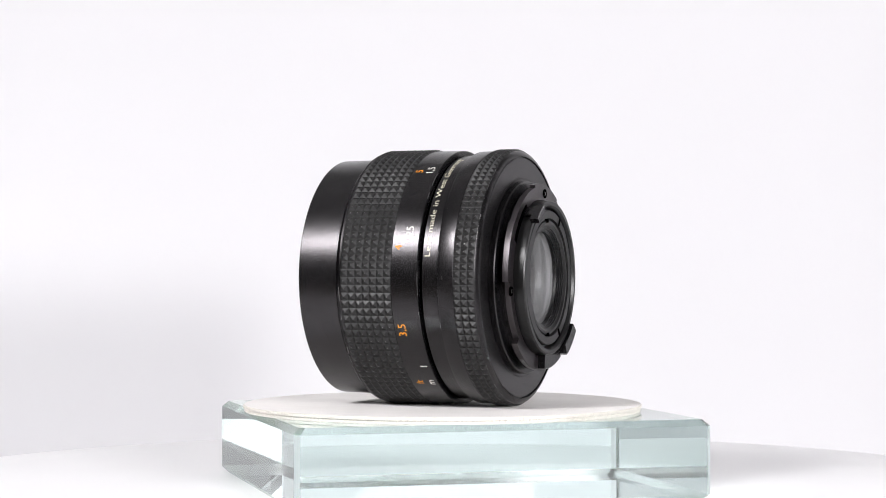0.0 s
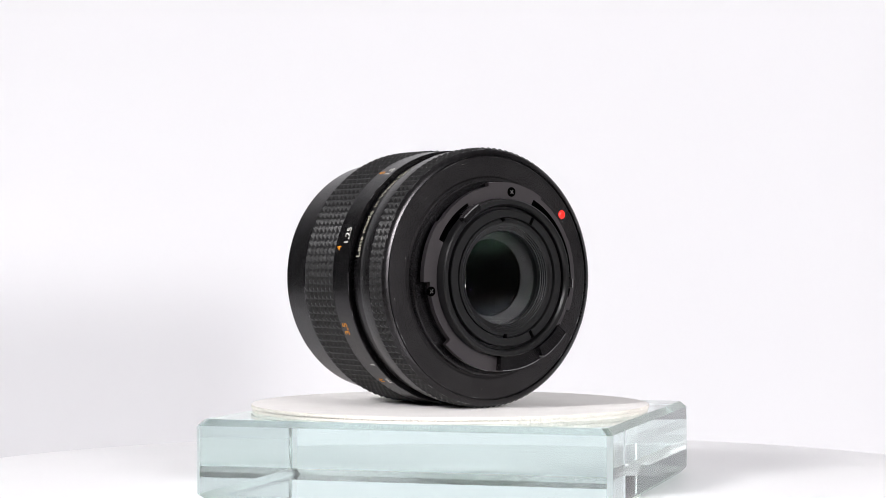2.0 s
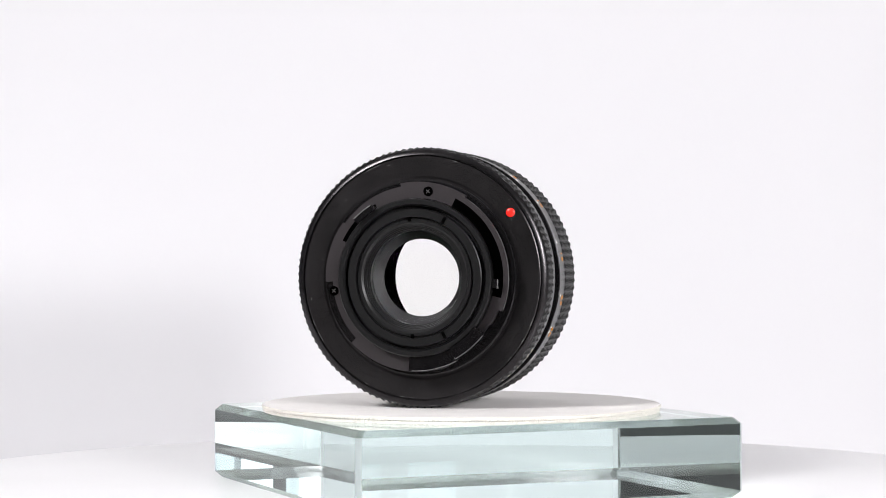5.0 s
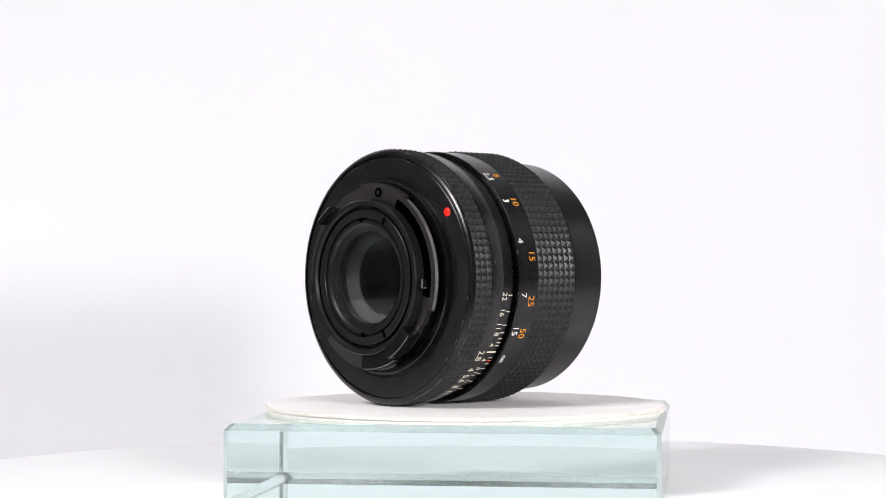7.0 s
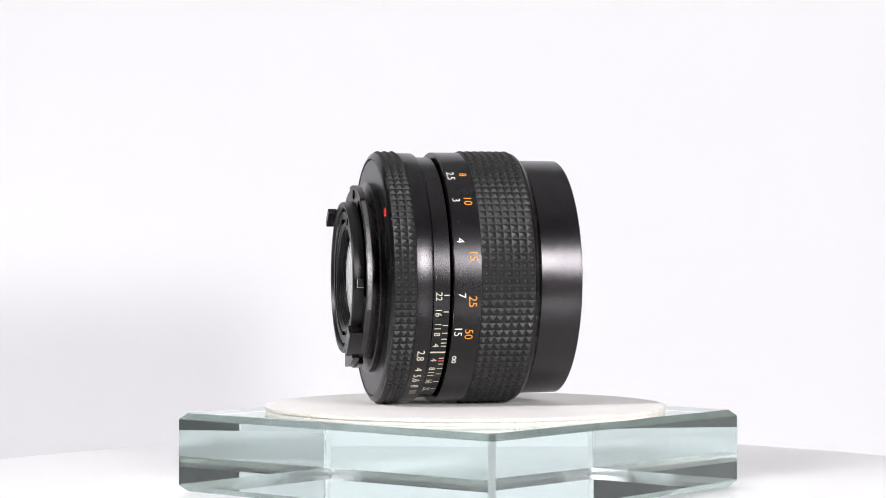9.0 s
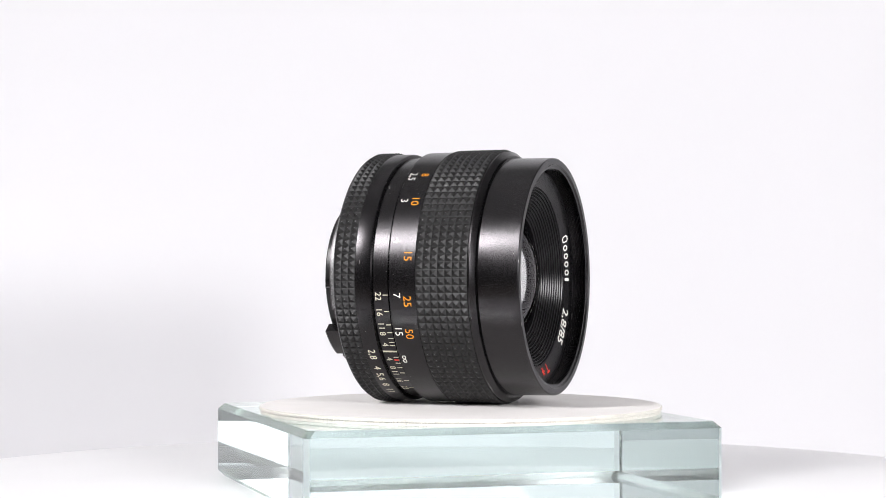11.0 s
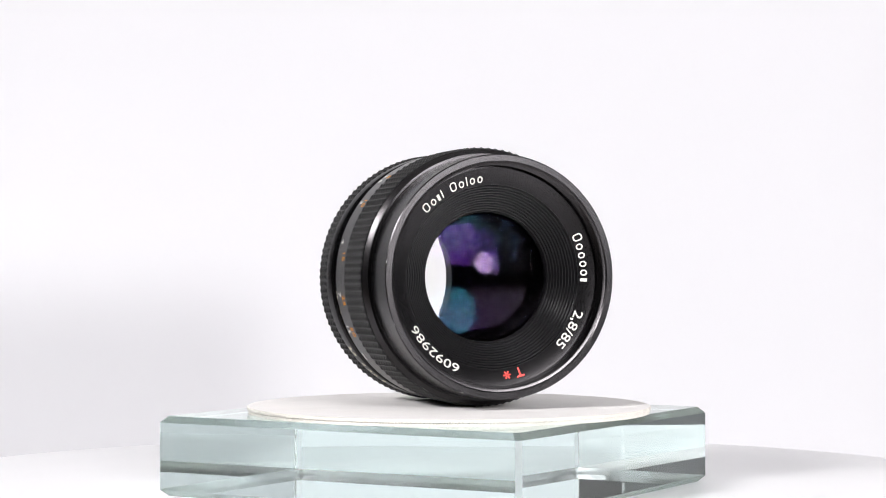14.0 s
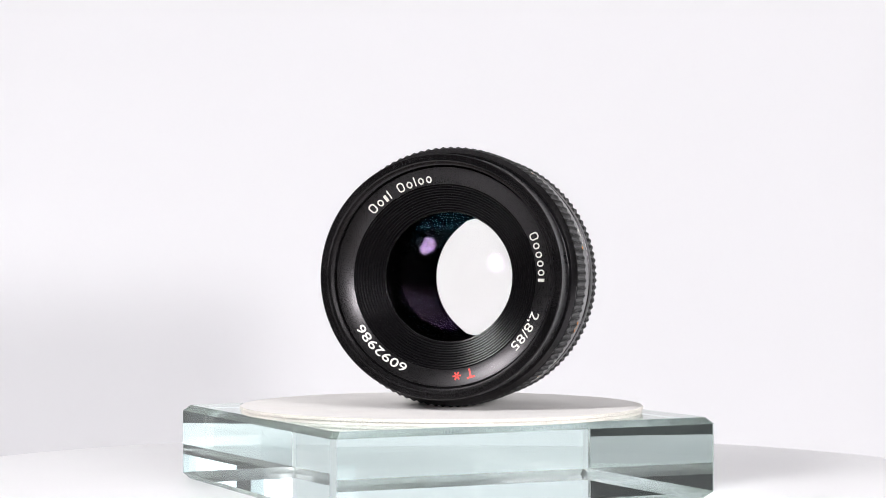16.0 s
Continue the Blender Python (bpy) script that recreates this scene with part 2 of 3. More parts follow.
def box(bm, x0, x1, y0, y1, z0, z1):
    vs = [bm.verts.new((x, y, z)) for x in (x0, x1) for y in (y0, y1) for z in (z0, z1)]
    for q in ((0, 1, 3, 2), (4, 6, 7, 5), (0, 4, 5, 1), (2, 3, 7, 6), (0, 2, 6, 4), (1, 5, 7, 3)):
        bm.faces.new([vs[i] for i in q])
    bmesh.ops.recalc_face_normals(bm, faces=bm.faces)
    return bm


# ---- the room and the sweep ----
def build_room():
    fz, x, y0, y1, top = -0.83, 2.6, -3.0, 2.2, 1.75
    wy0, wy1, wz0, wz1 = -2.85, -2.15, 0.1, 1.1
    for name, b in (("floor", (-x, x, y0, y1, fz - 0.1, fz)), ("ceiling", (-x, x, y0, y1, top, top + 0.1)),
                    ("wall_north", (-x, x, y1, y1 + 0.1, fz, top)), ("wall_south", (-x, x, y0 - 0.1, y0, fz, top)),
                    ("wall_west", (-x - 0.1, -x, y0, y1, fz, top))):
        ob = part(name, box(bmesh.new(), *b), {"floor": ROOM_FLOOR, "ceiling": CEILING, "wall_south": SOUTH}.get(name, ROOM))
        tagged(ob, {"floor": "dark brown studio floor", "ceiling": "plain pale grey painted ceiling", "wall_south": "plain grey painted studio wall"}.get(name, "plain grey painted studio wall"), kind="structure")
    bm = bmesh.new()
    for b in ((y0, wy0, fz, top), (wy1, y1, fz, top), (wy0, wy1, fz, wz0), (wy0, wy1, wz1, top)):
        box(bm, x, x + 0.2, *b)
    tagged(part("wall_east", bm, ROOM), "plain grey painted studio wall with a window", kind="structure")
    # made-up window out of view, kept for faint cool side light
    win = tagged(new("window_1"), "white framed window with six panes, added out of view", kind="structure")
    bars = [(wy0, wy0 + 0.06, wz0, wz1), (wy1 - 0.06, wy1, wz0, wz1), (wy0 + 0.06, wy1 - 0.06, wz0, wz0 + 0.06), (wy0 + 0.06, wy1 - 0.06, wz1 - 0.06, wz1)]
    ys, zs = np.linspace(wy0 + 0.06, wy1 - 0.06, 4), np.linspace(wz0 + 0.06, wz1 - 0.06, 3)
    for b in bars:
        part("window_frame", box(bmesh.new(), x + 0.06, x + 0.12, *b), WINDOW_WHITE, win)
    for y in ys[1:-1]:
        part("glazing_bar", box(bmesh.new(), x + 0.07, x + 0.11, y - 0.02, y + 0.02, zs[0], zs[-1]), WINDOW_WHITE, win)
    part("glazing_bar", box(bmesh.new(), x + 0.074, x + 0.106, ys[0], ys[-1], zs[1] - 0.02, zs[1] + 0.02), WINDOW_WHITE, win)
    # made-up panel left of view; its soft shadow darkens the backdrop's lower left
    panel = tagged(new("shade_panel"), "added white gauze panel in a thin frame, out of view, shading the backdrop", "diffusion panel")
    x0, x1, y, z1 = -0.90, -0.3125, 0.805, 0.155
    bm = bmesh.new()
    bm.faces.new([bm.verts.new(p) for p in ((x0 + 0.008, y, SWEEP_Z + 0.008), (x1 - 0.008, y, SWEEP_Z + 0.008), (x1 - 0.008, y, z1 - 0.008), (x0 + 0.008, y, z1 - 0.008))])
    part("fabric", bm, SHADE_GAUZE, panel)
    for b in ((x0, x0 + 0.008, SWEEP_Z, z1), (x1 - 0.008, x1, SWEEP_Z, z1), (x0 + 0.008, x1 - 0.008, SWEEP_Z, SWEEP_Z + 0.008), (x0 + 0.008, x1 - 0.008, z1 - 0.008, z1)):
        part("frame_bar", box(bmesh.new(), b[0], b[1], y - 0.004, y + 0.004, b[2], b[3]), WINDOW_WHITE, panel)
    for x in (x0 + 0.05, x1 - 0.058):
        part("foot", box(bmesh.new(), x, x + 0.008, y - 0.05, y + 0.05, SWEEP_Z + 0.0002, SWEEP_Z + 0.006), WINDOW_WHITE, panel)
    # unseen board, added so the front glass has white to reflect
    flat = tagged(new("added_reflector"), "added upright white foam board out of view, brightening the lens's reflections", "reflector")
    part("board", box(bmesh.new(), 1.05, 1.06, 0.12, 1.05, SWEEP_Z + 0.0002, 0.75), PAPER, flat)
    for y in (0.25, 0.9):
        part("foot", box(bmesh.new(), 1.0602, 1.16, y, y + 0.012, SWEEP_Z + 0.0002, SWEEP_Z + 0.1), PAPER, flat)
    table = tagged(new("table"), "plain table under the white paper sweep", "table")
    part("tabletop", box(bmesh.new(), -1.45, 1.45, -0.92, 1.25, SWEEP_Z - 0.0315, SWEEP_Z - 0.0017), ROOM_FLOOR, table)
    for sx in (-1.38, 1.38):
        for sy in (-0.84, 1.15):
            part("leg", box(bmesh.new(), sx - 0.03, sx + 0.03, sy - 0.03, sy + 0.03, fz, SWEEP_Z - 0.0315), ROOM_FLOOR, table)
    # paper sweep: flat on the table, a wide cove, then upright
    line = [(-0.42, 0.0), (0.3, 0.0)]
    r, yc = 0.06, 1.09
    line += [(yc + r * math.sin(a), r - r * math.cos(a)) for a in np.linspace(0, math.pi / 2, 60)]
    line += [(yc + r, 0.5), (yc + r, 1.0), (yc + r, 1.5)]
    bm = bmesh.new()
    skins = []
    for thick in (0.0, 0.0014):
        rows = []
        for k, (y, z) in enumerate(line):
            (ya, za), (yb, zb) = line[max(k - 1, 0)], line[min(k + 1, len(line) - 1)]
            n = Vector((0, yb - ya, zb - za)).normalized()
            rows.append([bm.verts.new((sx, y + n.z * thick, z - n.y * thick + SWEEP_Z)) for sx in (-1.4, -0.45, 0.45, 1.4)])
        skins.append(rows)
    front, back = skins
    for k in range(len(line) - 1):
        for i in range(3):
            bm.faces.new((front[k][i], front[k][i + 1], front[k + 1][i + 1], front[k + 1][i]))
            bm.faces.new((back[k][i], back[k + 1][i], back[k + 1][i + 1], back[k][i + 1]))
        for i, flip in ((0, False), (3, True)):
            q = (front[k][i], front[k + 1][i], back[k + 1][i], back[k][i])
            bm.faces.new(q[::-1] if flip else q)
    for k, flip in ((0, True), (len(line) - 1, False)):
        for i in range(3):
            q = (front[k][i], front[k][i + 1], back[k][i + 1], back[k][i])
            bm.faces.new(q[::-1] if flip else q)
    tagged(part("backdrop", bm, PAPER, smooth=40), "seamless white paper sweep behind the turntable", kind="structure")


def softbox(eye, target, radius, glow):
    """An octagonal softbox on a stand; its front glows."""
    ob = tagged(new("softbox"), "black octagonal softbox on a stand with a glowing white front", "softbox", "studio softboxes")
    ob.matrix_world = look(eye, target)
    ring = lambda rr, z: [(rr * math.cos(math.pi / 8 + k * math.pi / 4), rr * math.sin(math.pi / 8 + k * math.pi / 4), z) for k in range(8)]
    bm = bmesh.new()
    bm.faces.new([bm.verts.new(p) for p in ring(radius * 0.97, -0.004)][::-1])
    part("diffuser", bm, glow, ob, "glowing white fabric front")
    bm = bmesh.new()
    loops = [[bm.verts.new(p) for p in ring(*a)] for a in ((radius, -0.03), (radius, 0.0), (radius * 0.6, 0.18), (0.07, 0.3), (0.07, 0.42))]
    for a, b in zip(loops, loops[1:]):
        for k in range(8):
            bm.faces.new((a[k], a[(k + 1) % 8], b[(k + 1) % 8], b[k]))
    bm.faces.new(loops[-1])
    bmesh.ops.recalc_face_normals(bm, faces=bm.faces)
    part("shell", bm, SHELL, ob)
    stand = tagged(new("light_stand"), "black light stand on three legs", "light stand", "studio softboxes")
    back = Vector(eye) - (Vector(target) - Vector(eye)).normalized() * 0.36
    stand.location = (back.x, back.y, -0.83)
    h = back.z + 0.83 - 0.05
    bm = bmesh.new()
    bmesh.ops.create_cone(bm, cap_ends=True, segments=12, radius1=0.014, radius2=0.012, depth=h - 0.1, matrix=Matrix.Translation((0, 0, 0.1 + (h - 0.1) / 2)))
    part("pole", bm, SHELL, stand)
    for k in range(3):
        bm = bmesh.new()
        bmesh.ops.create_cone(bm, cap_ends=True, segments=8, radius1=0.011, radius2=0.011, depth=0.55,
                              matrix=Matrix.Rotation(k * 2.094, 4, "Z") @ Matrix.Translation((0.24, 0, 0.135)) @ Matrix.Rotation(radians(-61), 4, "Y"))
        part("leg", bm, SHELL, stand)


# ---- turntable, glass block, board ----
def build_turntable():
    ob = tagged(new("turntable"), "round white glossy turntable on the paper sweep", "turntable")
    ob.location = (0, 0, TURN_TOP)
    bm = bmesh.new()
    R, segs = 0.152, 160
    prof = [(0.0, 0.0), (R - 0.0035, 0.0), (R - 0.0016, -0.0004), (R - 0.0004, -0.0016), (R, -0.0035), (R, -0.0145), (R - 0.003, -0.0165), (0.0, -0.0165)]
    rings = []
    for r, z in prof[1:-1]:
        rings.append([bm.verts.new((TURN_OFF[0] + r * math.cos(2 * math.pi * k / segs), TURN_OFF[1] + r * math.sin(2 * math.pi * k / segs), z)) for k in range(segs)])
    for a, b in zip(rings, rings[1:]):
        for k in range(segs):
            bm.faces.new((a[k], b[k], b[(k + 1) % segs], a[(k + 1) % segs]))
    bm.faces.new(rings[0])
    bm.faces.new(rings[-1][::-1])
    bmesh.ops.recalc_face_normals(bm, faces=bm.faces)
    part("plate", bm, ACRYL, ob, smooth=35)
    bm = bmesh.new()
    bmesh.ops.create_cone(bm, cap_ends=True, segments=64, radius1=0.09, radius2=0.085, depth=TURN_TOP - 0.0165 - SWEEP_Z, matrix=Matrix.Translation((0, 0, -0.0165 - (TURN_TOP - 0.0165 - SWEEP_Z) / 2)))
    part("base", bm, ACRYL, ob, smooth=35)
    return ob


def build_glass():
    """A square block with ground bevels on every edge and corner."""
    half, cut, bev, deep = GLASS_HALF, 1.1 * MM, *BEVEL
    bm = bmesh.new()

    def loop(h, c, z):
        pts = []
        for sx, sy in ((1, 1), (-1, 1), (-1, -1), (1, -1)):
            a, b = (sx * h, sy * (h - c)), (sx * (h - c), sy * h)
            pts += [a, b] if sx * sy > 0 else [b, a]
        return [bm.verts.new((x, y, z)) for x, y in pts]
    loops = [loop(half - deep, cut, 0), loop(half, cut, bev), loop(half, cut, GLASS_H - bev), loop(half - deep, cut, GLASS_H)]
    for a, b in zip(loops, loops[1:]):
        for k in range(8):
            bm.faces.new((a[k], a[(k + 1) % 8], b[(k + 1) % 8], b[k]))
    bm.faces.new(loops[0][::-1])
    bm.faces.new(loops[-1])
    bmesh.ops.recalc_face_normals(bm, faces=bm.faces)
    bm.transform(pose(-0.40 * MM, 3.69 * MM, 0.00004, 0, 0, -28.97 + 45))
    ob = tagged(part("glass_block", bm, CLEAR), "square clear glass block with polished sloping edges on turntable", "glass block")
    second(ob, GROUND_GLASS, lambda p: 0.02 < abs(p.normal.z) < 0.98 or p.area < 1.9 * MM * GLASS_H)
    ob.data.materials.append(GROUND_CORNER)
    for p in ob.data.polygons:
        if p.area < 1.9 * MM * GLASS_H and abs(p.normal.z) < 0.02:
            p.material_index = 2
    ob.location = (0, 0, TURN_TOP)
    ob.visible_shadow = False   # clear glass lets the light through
    return ob


def build_board():
    ob = tagged(new("round_board"), "round off-white board of two thin layers on the glass block", "board")
    ob.location = (0, 0, -BOARD_T + 0.00004)
    for name, z0, z1, r, mat in (("bottom_layer", 0.0, 0.78 * MM, 48.7, BOARD_EDGE), ("top_layer", 0.86 * MM, 1.66 * MM, 49.0, BOARD)):
        bm = bmesh.new()
        segs, rings = 256, []
        rnd = random.Random(4)
        wob = [rnd.uniform(-0.05, 0.05) for _ in range(segs)]
        for k0, z in ((-0.06, z0), (0.0, z0 + 0.06 * MM), (0.0, z1 - 0.15 * MM), (-0.2, z1)):
            rings.append([bm.verts.new((-2.19 * MM + (r + k0 + wob[k]) * MM * math.cos(2 * math.pi * k / segs),
                                        2.84 * MM + (r + k0 + wob[k]) * MM * math.sin(2 * math.pi * k / segs), z)) for k in range(segs)])
        for a, b in zip(rings, rings[1:]):
            for k in range(segs):
                bm.faces.new((a[k], a[(k + 1) % segs], b[(k + 1) % segs], b[k]))
        bm.faces.new(rings[0][::-1])
        bm.faces.new(rings[-1])
        bmesh.ops.recalc_face_normals(bm, faces=bm.faces)
        second(part(name, bm, mat, ob), BOARD_EDGE, lambda p: abs(p.normal.z) < 0.9)
    bm = bmesh.new()
    bmesh.ops.create_cone(bm, cap_ends=True, segments=128, radius1=48.62 * MM, radius2=48.62 * MM, depth=0.2 * MM,
                          matrix=Matrix.Translation((-2.19 * MM, 2.84 * MM, 0.82 * MM)))
    part("glue_line", bm, BOARD_EDGE, ob)
    bm, rnd = bmesh.new(), random.Random(9)
    for k in range(190):
        a, w = math.radians(360 * k / 190 + rnd.uniform(-0.6, 0.6)), rnd.uniform(0.1, 0.32) * MM
        m = Matrix.Translation((-2.19 * MM, 2.84 * MM, 0.82 * MM)) @ Matrix.Rotation(a, 4, "Z") @ Matrix.Translation((48.45 * MM, 0, 0))
        bmesh.ops.create_cube(bm, size=1.0, matrix=m @ Matrix.Diagonal((0.5 * MM, w, 0.09 * MM, 1)))
    tagged(part("seam", bm, MATT, ob), "dark broken seam between the two layers", kind="stuff")
    return ob


# ---- the lens ----
def build_lens():
    thing = tagged(new("camera_lens"), "black metal camera lens with knurled rings lying on the round board", "camera lens")
    hold = pose(-21.1 * MM, 5.79 * MM, 31.2 * MM, 0, -0.24, 157.72)
    made = []

    def add(name, bm, mat, parent=None, label="", smooth=None):
        ob = part(name, bm, mat, parent or thing, label, smooth)
        if not parent:
            ob.matrix_basis = hold
        return ob

    def tips(ob, r):
        return second(ob, WORN_OR_GLINT, lambda p: math.hypot(p.center.y, p.center.z) > r * MM)

    # outer rings, front to rear
    barrel = add("front_barrel", lathe([(4.25, 28.75), (4.5, 28.5), (4.5, 27.2), (4.2, 26.9), (0.6, 26.3), (0.6, 25.75), (-0.9, 25.75), (-0.9, 27.2), (-6.0, 27.2), (-6.0, 28.75), (-5.75, 28.85), (-5.6, 28.6), (-5.4, 28.85)]),
        BLACK_SATIN, label="smooth satin black front barrel", smooth=25)
    threads = []
    for k in range(9):
        x = 0.75 + k * 0.38
        threads += [(x, 26.75), (x + 0.19, 26.3)]
    add("filter_thread", lathe(threads + [(4.15, 26.9), (4.15, 27.05), (0.7, 27.05)], 160), BLACK_SATIN, smooth=20)
    add("focus_collar", lathe([(-7.35, 30.55), (-6.9, 30.6), (-5.95, 29.7), (-5.8, 29.5), (-5.8, 28.7), (-7.6, 28.7), (-7.6, 30.5)]), BLACK, smooth=25)
    tips(add("focus_grip", grip_mesh(-20.2, -7.4, 30.66, 31.12, 7, 106), GRIP, label="knurled black grip of small pyramids"), 31.1)
    ring = add("distance_ring", lathe([(-20.22, 30.45), (-20.3, 30.7), (-26.75, 30.7), (-26.9, 30.5), (-26.9, 28.0), (-20.0, 28.0)]), BLACK, smooth=25)
    # groove floor near-black: the recess's shade is put into its colour
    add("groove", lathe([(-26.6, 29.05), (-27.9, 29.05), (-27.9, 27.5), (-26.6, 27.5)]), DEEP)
    dof = add("depth_scale_ring", lathe([(-27.5, 29.35), (-27.6, 29.5), (-31.3, 29.5), (-31.42, 29.3), (-31.42, 27.8), (-27.5, 27.8)]), BLACK, smooth=25)
    ap = add("aperture_ring", lathe([(-31.5, 29.8), (-31.75, 30.35), (-32.0, 30.45), (-35.5, 30.5), (-35.6, 30.4), (-35.6, 28.0), (-31.5, 28.0)]), BLACK, smooth=25)
    tips(add("aperture_grip", grip_mesh(-40.8, -35.6, 30.42, 30.95, 3, 113), GRIP, label="knurled black grip of small pyramids"), 30.93)
    add("grip_rim", lathe([(-40.8, 30.45), (-40.88, 30.38), (-41.18, 30.04), (-41.46, 29.58), (-41.58, 29.1), (-41.1, 28.95), (-41.1, 28.0), (-40.6, 28.0)]), BLACK, smooth=25)
    plate = add("rear_plate", lathe([(-41.35, 28.7), (-41.45, 28.55), (-41.45, 24.0), (-41.3, 23.7), (-41.3, 23.0), (-40.0, 23.0), (-40.0, 28.7)]), PLATE, label="flat satin black rear plate", smooth=25)
    bm = lathe([(-41.72, 0.01), (-41.7, 0.5), (-41.62, 0.95), (-41.42, 1.1)], 32, closed=False)
    bm.transform(Matrix.Translation((0, 26.4 * MM * math.cos(radians(144.7)), 26.4 * MM * math.sin(radians(144.7)))))
    add("red_dot", bm, RED_DOT, plate, "raised red index dot", smooth=60)

    # bayonet
    add("bayonet_base", lathe([(-41.2, 23.15), (-42.7, 23.15), (-42.95, 22.9), (-42.95, 20.0), (-44.6, 20.0), (-44.6, 17.5), (-41.2, 17.5)]), BLACK, smooth=25)
    lugs = bmesh.new()
    for a0, a1, r in ((-2.5, 36, 22.2), (36, 80, 21.7), (80, 122, 22.5), (122, 201, 21.9), (201, 212, 20.9), (212, 250, 20.5), (250, 316, 22.1), (316, 357.5, 20.5)):
        sector(-45.9, -44.5, 18.6, r, a0, a1, bm=lugs)
    bay = add("bayonet_ring", lugs, BAYONET, label="worn grey-black bayonet ring with notches", smooth=30)
    for a0, a1, r in ((124, 200, 21.9), (252, 300, 22.1), (81, 92, 22.5)):
        add("worn_edge", sector(-45.6, -44.7, r - 0.1, r + 0.02, a0, a1), WORN_OR_GLINT, bay, "worn bare metal edge")
    for a in (97.9, -8.8):
        sc = bmesh.new()
        x = -45.9
        y, z = 20.4 * math.cos(radians(a)), 20.4 * math.sin(radians(a))
        bmesh.ops.create_cone(sc, cap_ends=True, segments=24, radius1=1.15 * MM, radius2=1.1 * MM, depth=0.3 * MM, matrix=Matrix.Rotation(radians(-90), 4, "Y"))
        for v in sc.verts:
            v.co += Vector(((x - 0.05) * MM, y * MM, z * MM))
        s = add("screw", sc, DEEP, bay, "small cross-head screw", smooth=30)
        # raised pale cross: the glints of the slot's edges, put in as colour
        cr = bmesh.new()
        for w, h in ((0.62, 0.09), (0.09, 0.62)):
            box(cr, (x - 0.24) * MM, (x - 0.1) * MM, (y - w) * MM, (y + w) * MM, (z - h) * MM, (z + h) * MM)
        bmesh.ops.rotate(cr, verts=cr.verts, cent=(0, y * MM, z * MM), matrix=Matrix.Rotation(radians(40), 3, "X"))
        add("cross_slot", cr, SCREW_GLINT, s, "cross slot with its glints put in as pale metal")
    tube = add("rear_tube", lathe([(-44.0, 18.45), (-48.3, 18.45), (-48.6, 18.2), (-48.6, 17.3), (-48.0, 16.9), (-46.6, 16.7), (-46.6, 16.2), (-48.0, 16.1), (-48.15, 15.9), (-48.15, 14.2), (-47.4, 14.0), (-47.4, 13.75),
                                   (-47.9, 13.6), (-47.9, 12.9), (-47.5, 12.4), (-47.45, 12.1), (-47.15, 12.05), (-47.1, 11.75), (-46.8, 11.7), (-46.75, 11.4), (-46.45, 11.35), (-46.4, 11.05), (-43.0, 10.95), (-43.0, 17.0), (-44.0, 17.2)], 160),
               TUBE_BLACK, label="satin black rear tube with stepped inner rings", smooth=25)
    # near-black blocks, not cut in: the shade of small slots, by colour
    for a in (85, 118, 242, 272):
        bm = sector(-48.3, -47.5, 13.2 if a in (85, 272) else 14.2, 14.1 if a in (85, 272) else 15.95, a - 1.3, a + 1.3)
        add("key_slot_shade", bm, DEEP, tube)
    # raised black strips in place of open slots; their shade is the colour
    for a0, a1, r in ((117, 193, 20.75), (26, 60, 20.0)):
        add("slot", sector(-45.97, -45.5, 18.5, r, a0, a1), DEEP, bay, "black strip painted as the shade of a slot round the rear tube")
    lever = sector(-50.4, -48.3, 18.3, 19.7, 44, 60)
    sector(-48.6, -45.9, 18.4, 19.3, 50, 60, bm=lever)
    arm = add("aperture_lever", lever, BLACK_SATIN, label="small black lever standing off the mount")
    add("worn_edge", sector(-50.43, -50.2, 19.5, 19.73, 44.5, 59.5), WORN_OR_GLINT, arm, "worn bare metal edge")
    shield = sector(-49.3, -45.9, 18.5, 21.3, 218, 242)
    sector(-47.6, -45.9, 18.5, 21.8, 242, 274, bm=shield)
    guard = add("coupling_shield", shield, BLACK, label="raised black guard on the mount", smooth=30)
    add("worn_edge", sector(-47.63, -47.4, 21.68, 21.83, 243, 272), WORN_OR_GLINT, guard, "worn bare metal edge")
    add("worn_edge", sector(-49.33, -49.1, 21.18, 21.33, 219, 241), WORN_OR_GLINT, guard, "worn bare metal edge")
    add("worn_edge", sector(-49.32, -47.6, 20.9, 21.34, 241.5, 242.05), WORN_OR_GLINT, guard, "worn bare metal edge")
    tab = sector(-47.9, -46.3, 18.3, 19.9, 181, 187)
    lug = add("stop_lug", tab, BLACK_SATIN, label="small worn stop lug")
    add("worn_edge", sector(-47.93, -46.3, 19.75, 19.94, 186.5, 187.06), WORN_OR_GLINT, lug, "worn bare metal edge")
    add("worn_edge", sector(-47.93, -47.75, 19.75, 19.94, 181, 186.4), WORN_OR_GLINT, lug, "worn bare metal edge")

    # broken bright arcs: wear on handled rims, painted glints on distance ring and collar
    rnd = random.Random(7)
    rim, collar = [o for o in thing.children if o.name.startswith("grip_rim")][0], [o for o in thing.children if o.name.startswith("focus_collar")][0]
    for owner, x, r, count, longest in ((rim, -40.87, 30.36, 46, 5.0), (ring, -26.8, 30.62, 14, 9.0), (ap, -31.72, 30.26, 5, 3.0), (collar, -6.92, 30.58, 12, 6.0), (plate, -41.44, 28.6, 16, 4.0), (barrel, 4.4, 28.62, 4, 2.0)):
        bm = bmesh.new()
        for _ in range(count):
            a, w = rnd.uniform(0, 360), rnd.uniform(0.03, 0.07)
            sector(x - w, x + w, r - 0.06, r + 0.02, a, a + longest * rnd.uniform(0.15, 1.0), bm=bm)
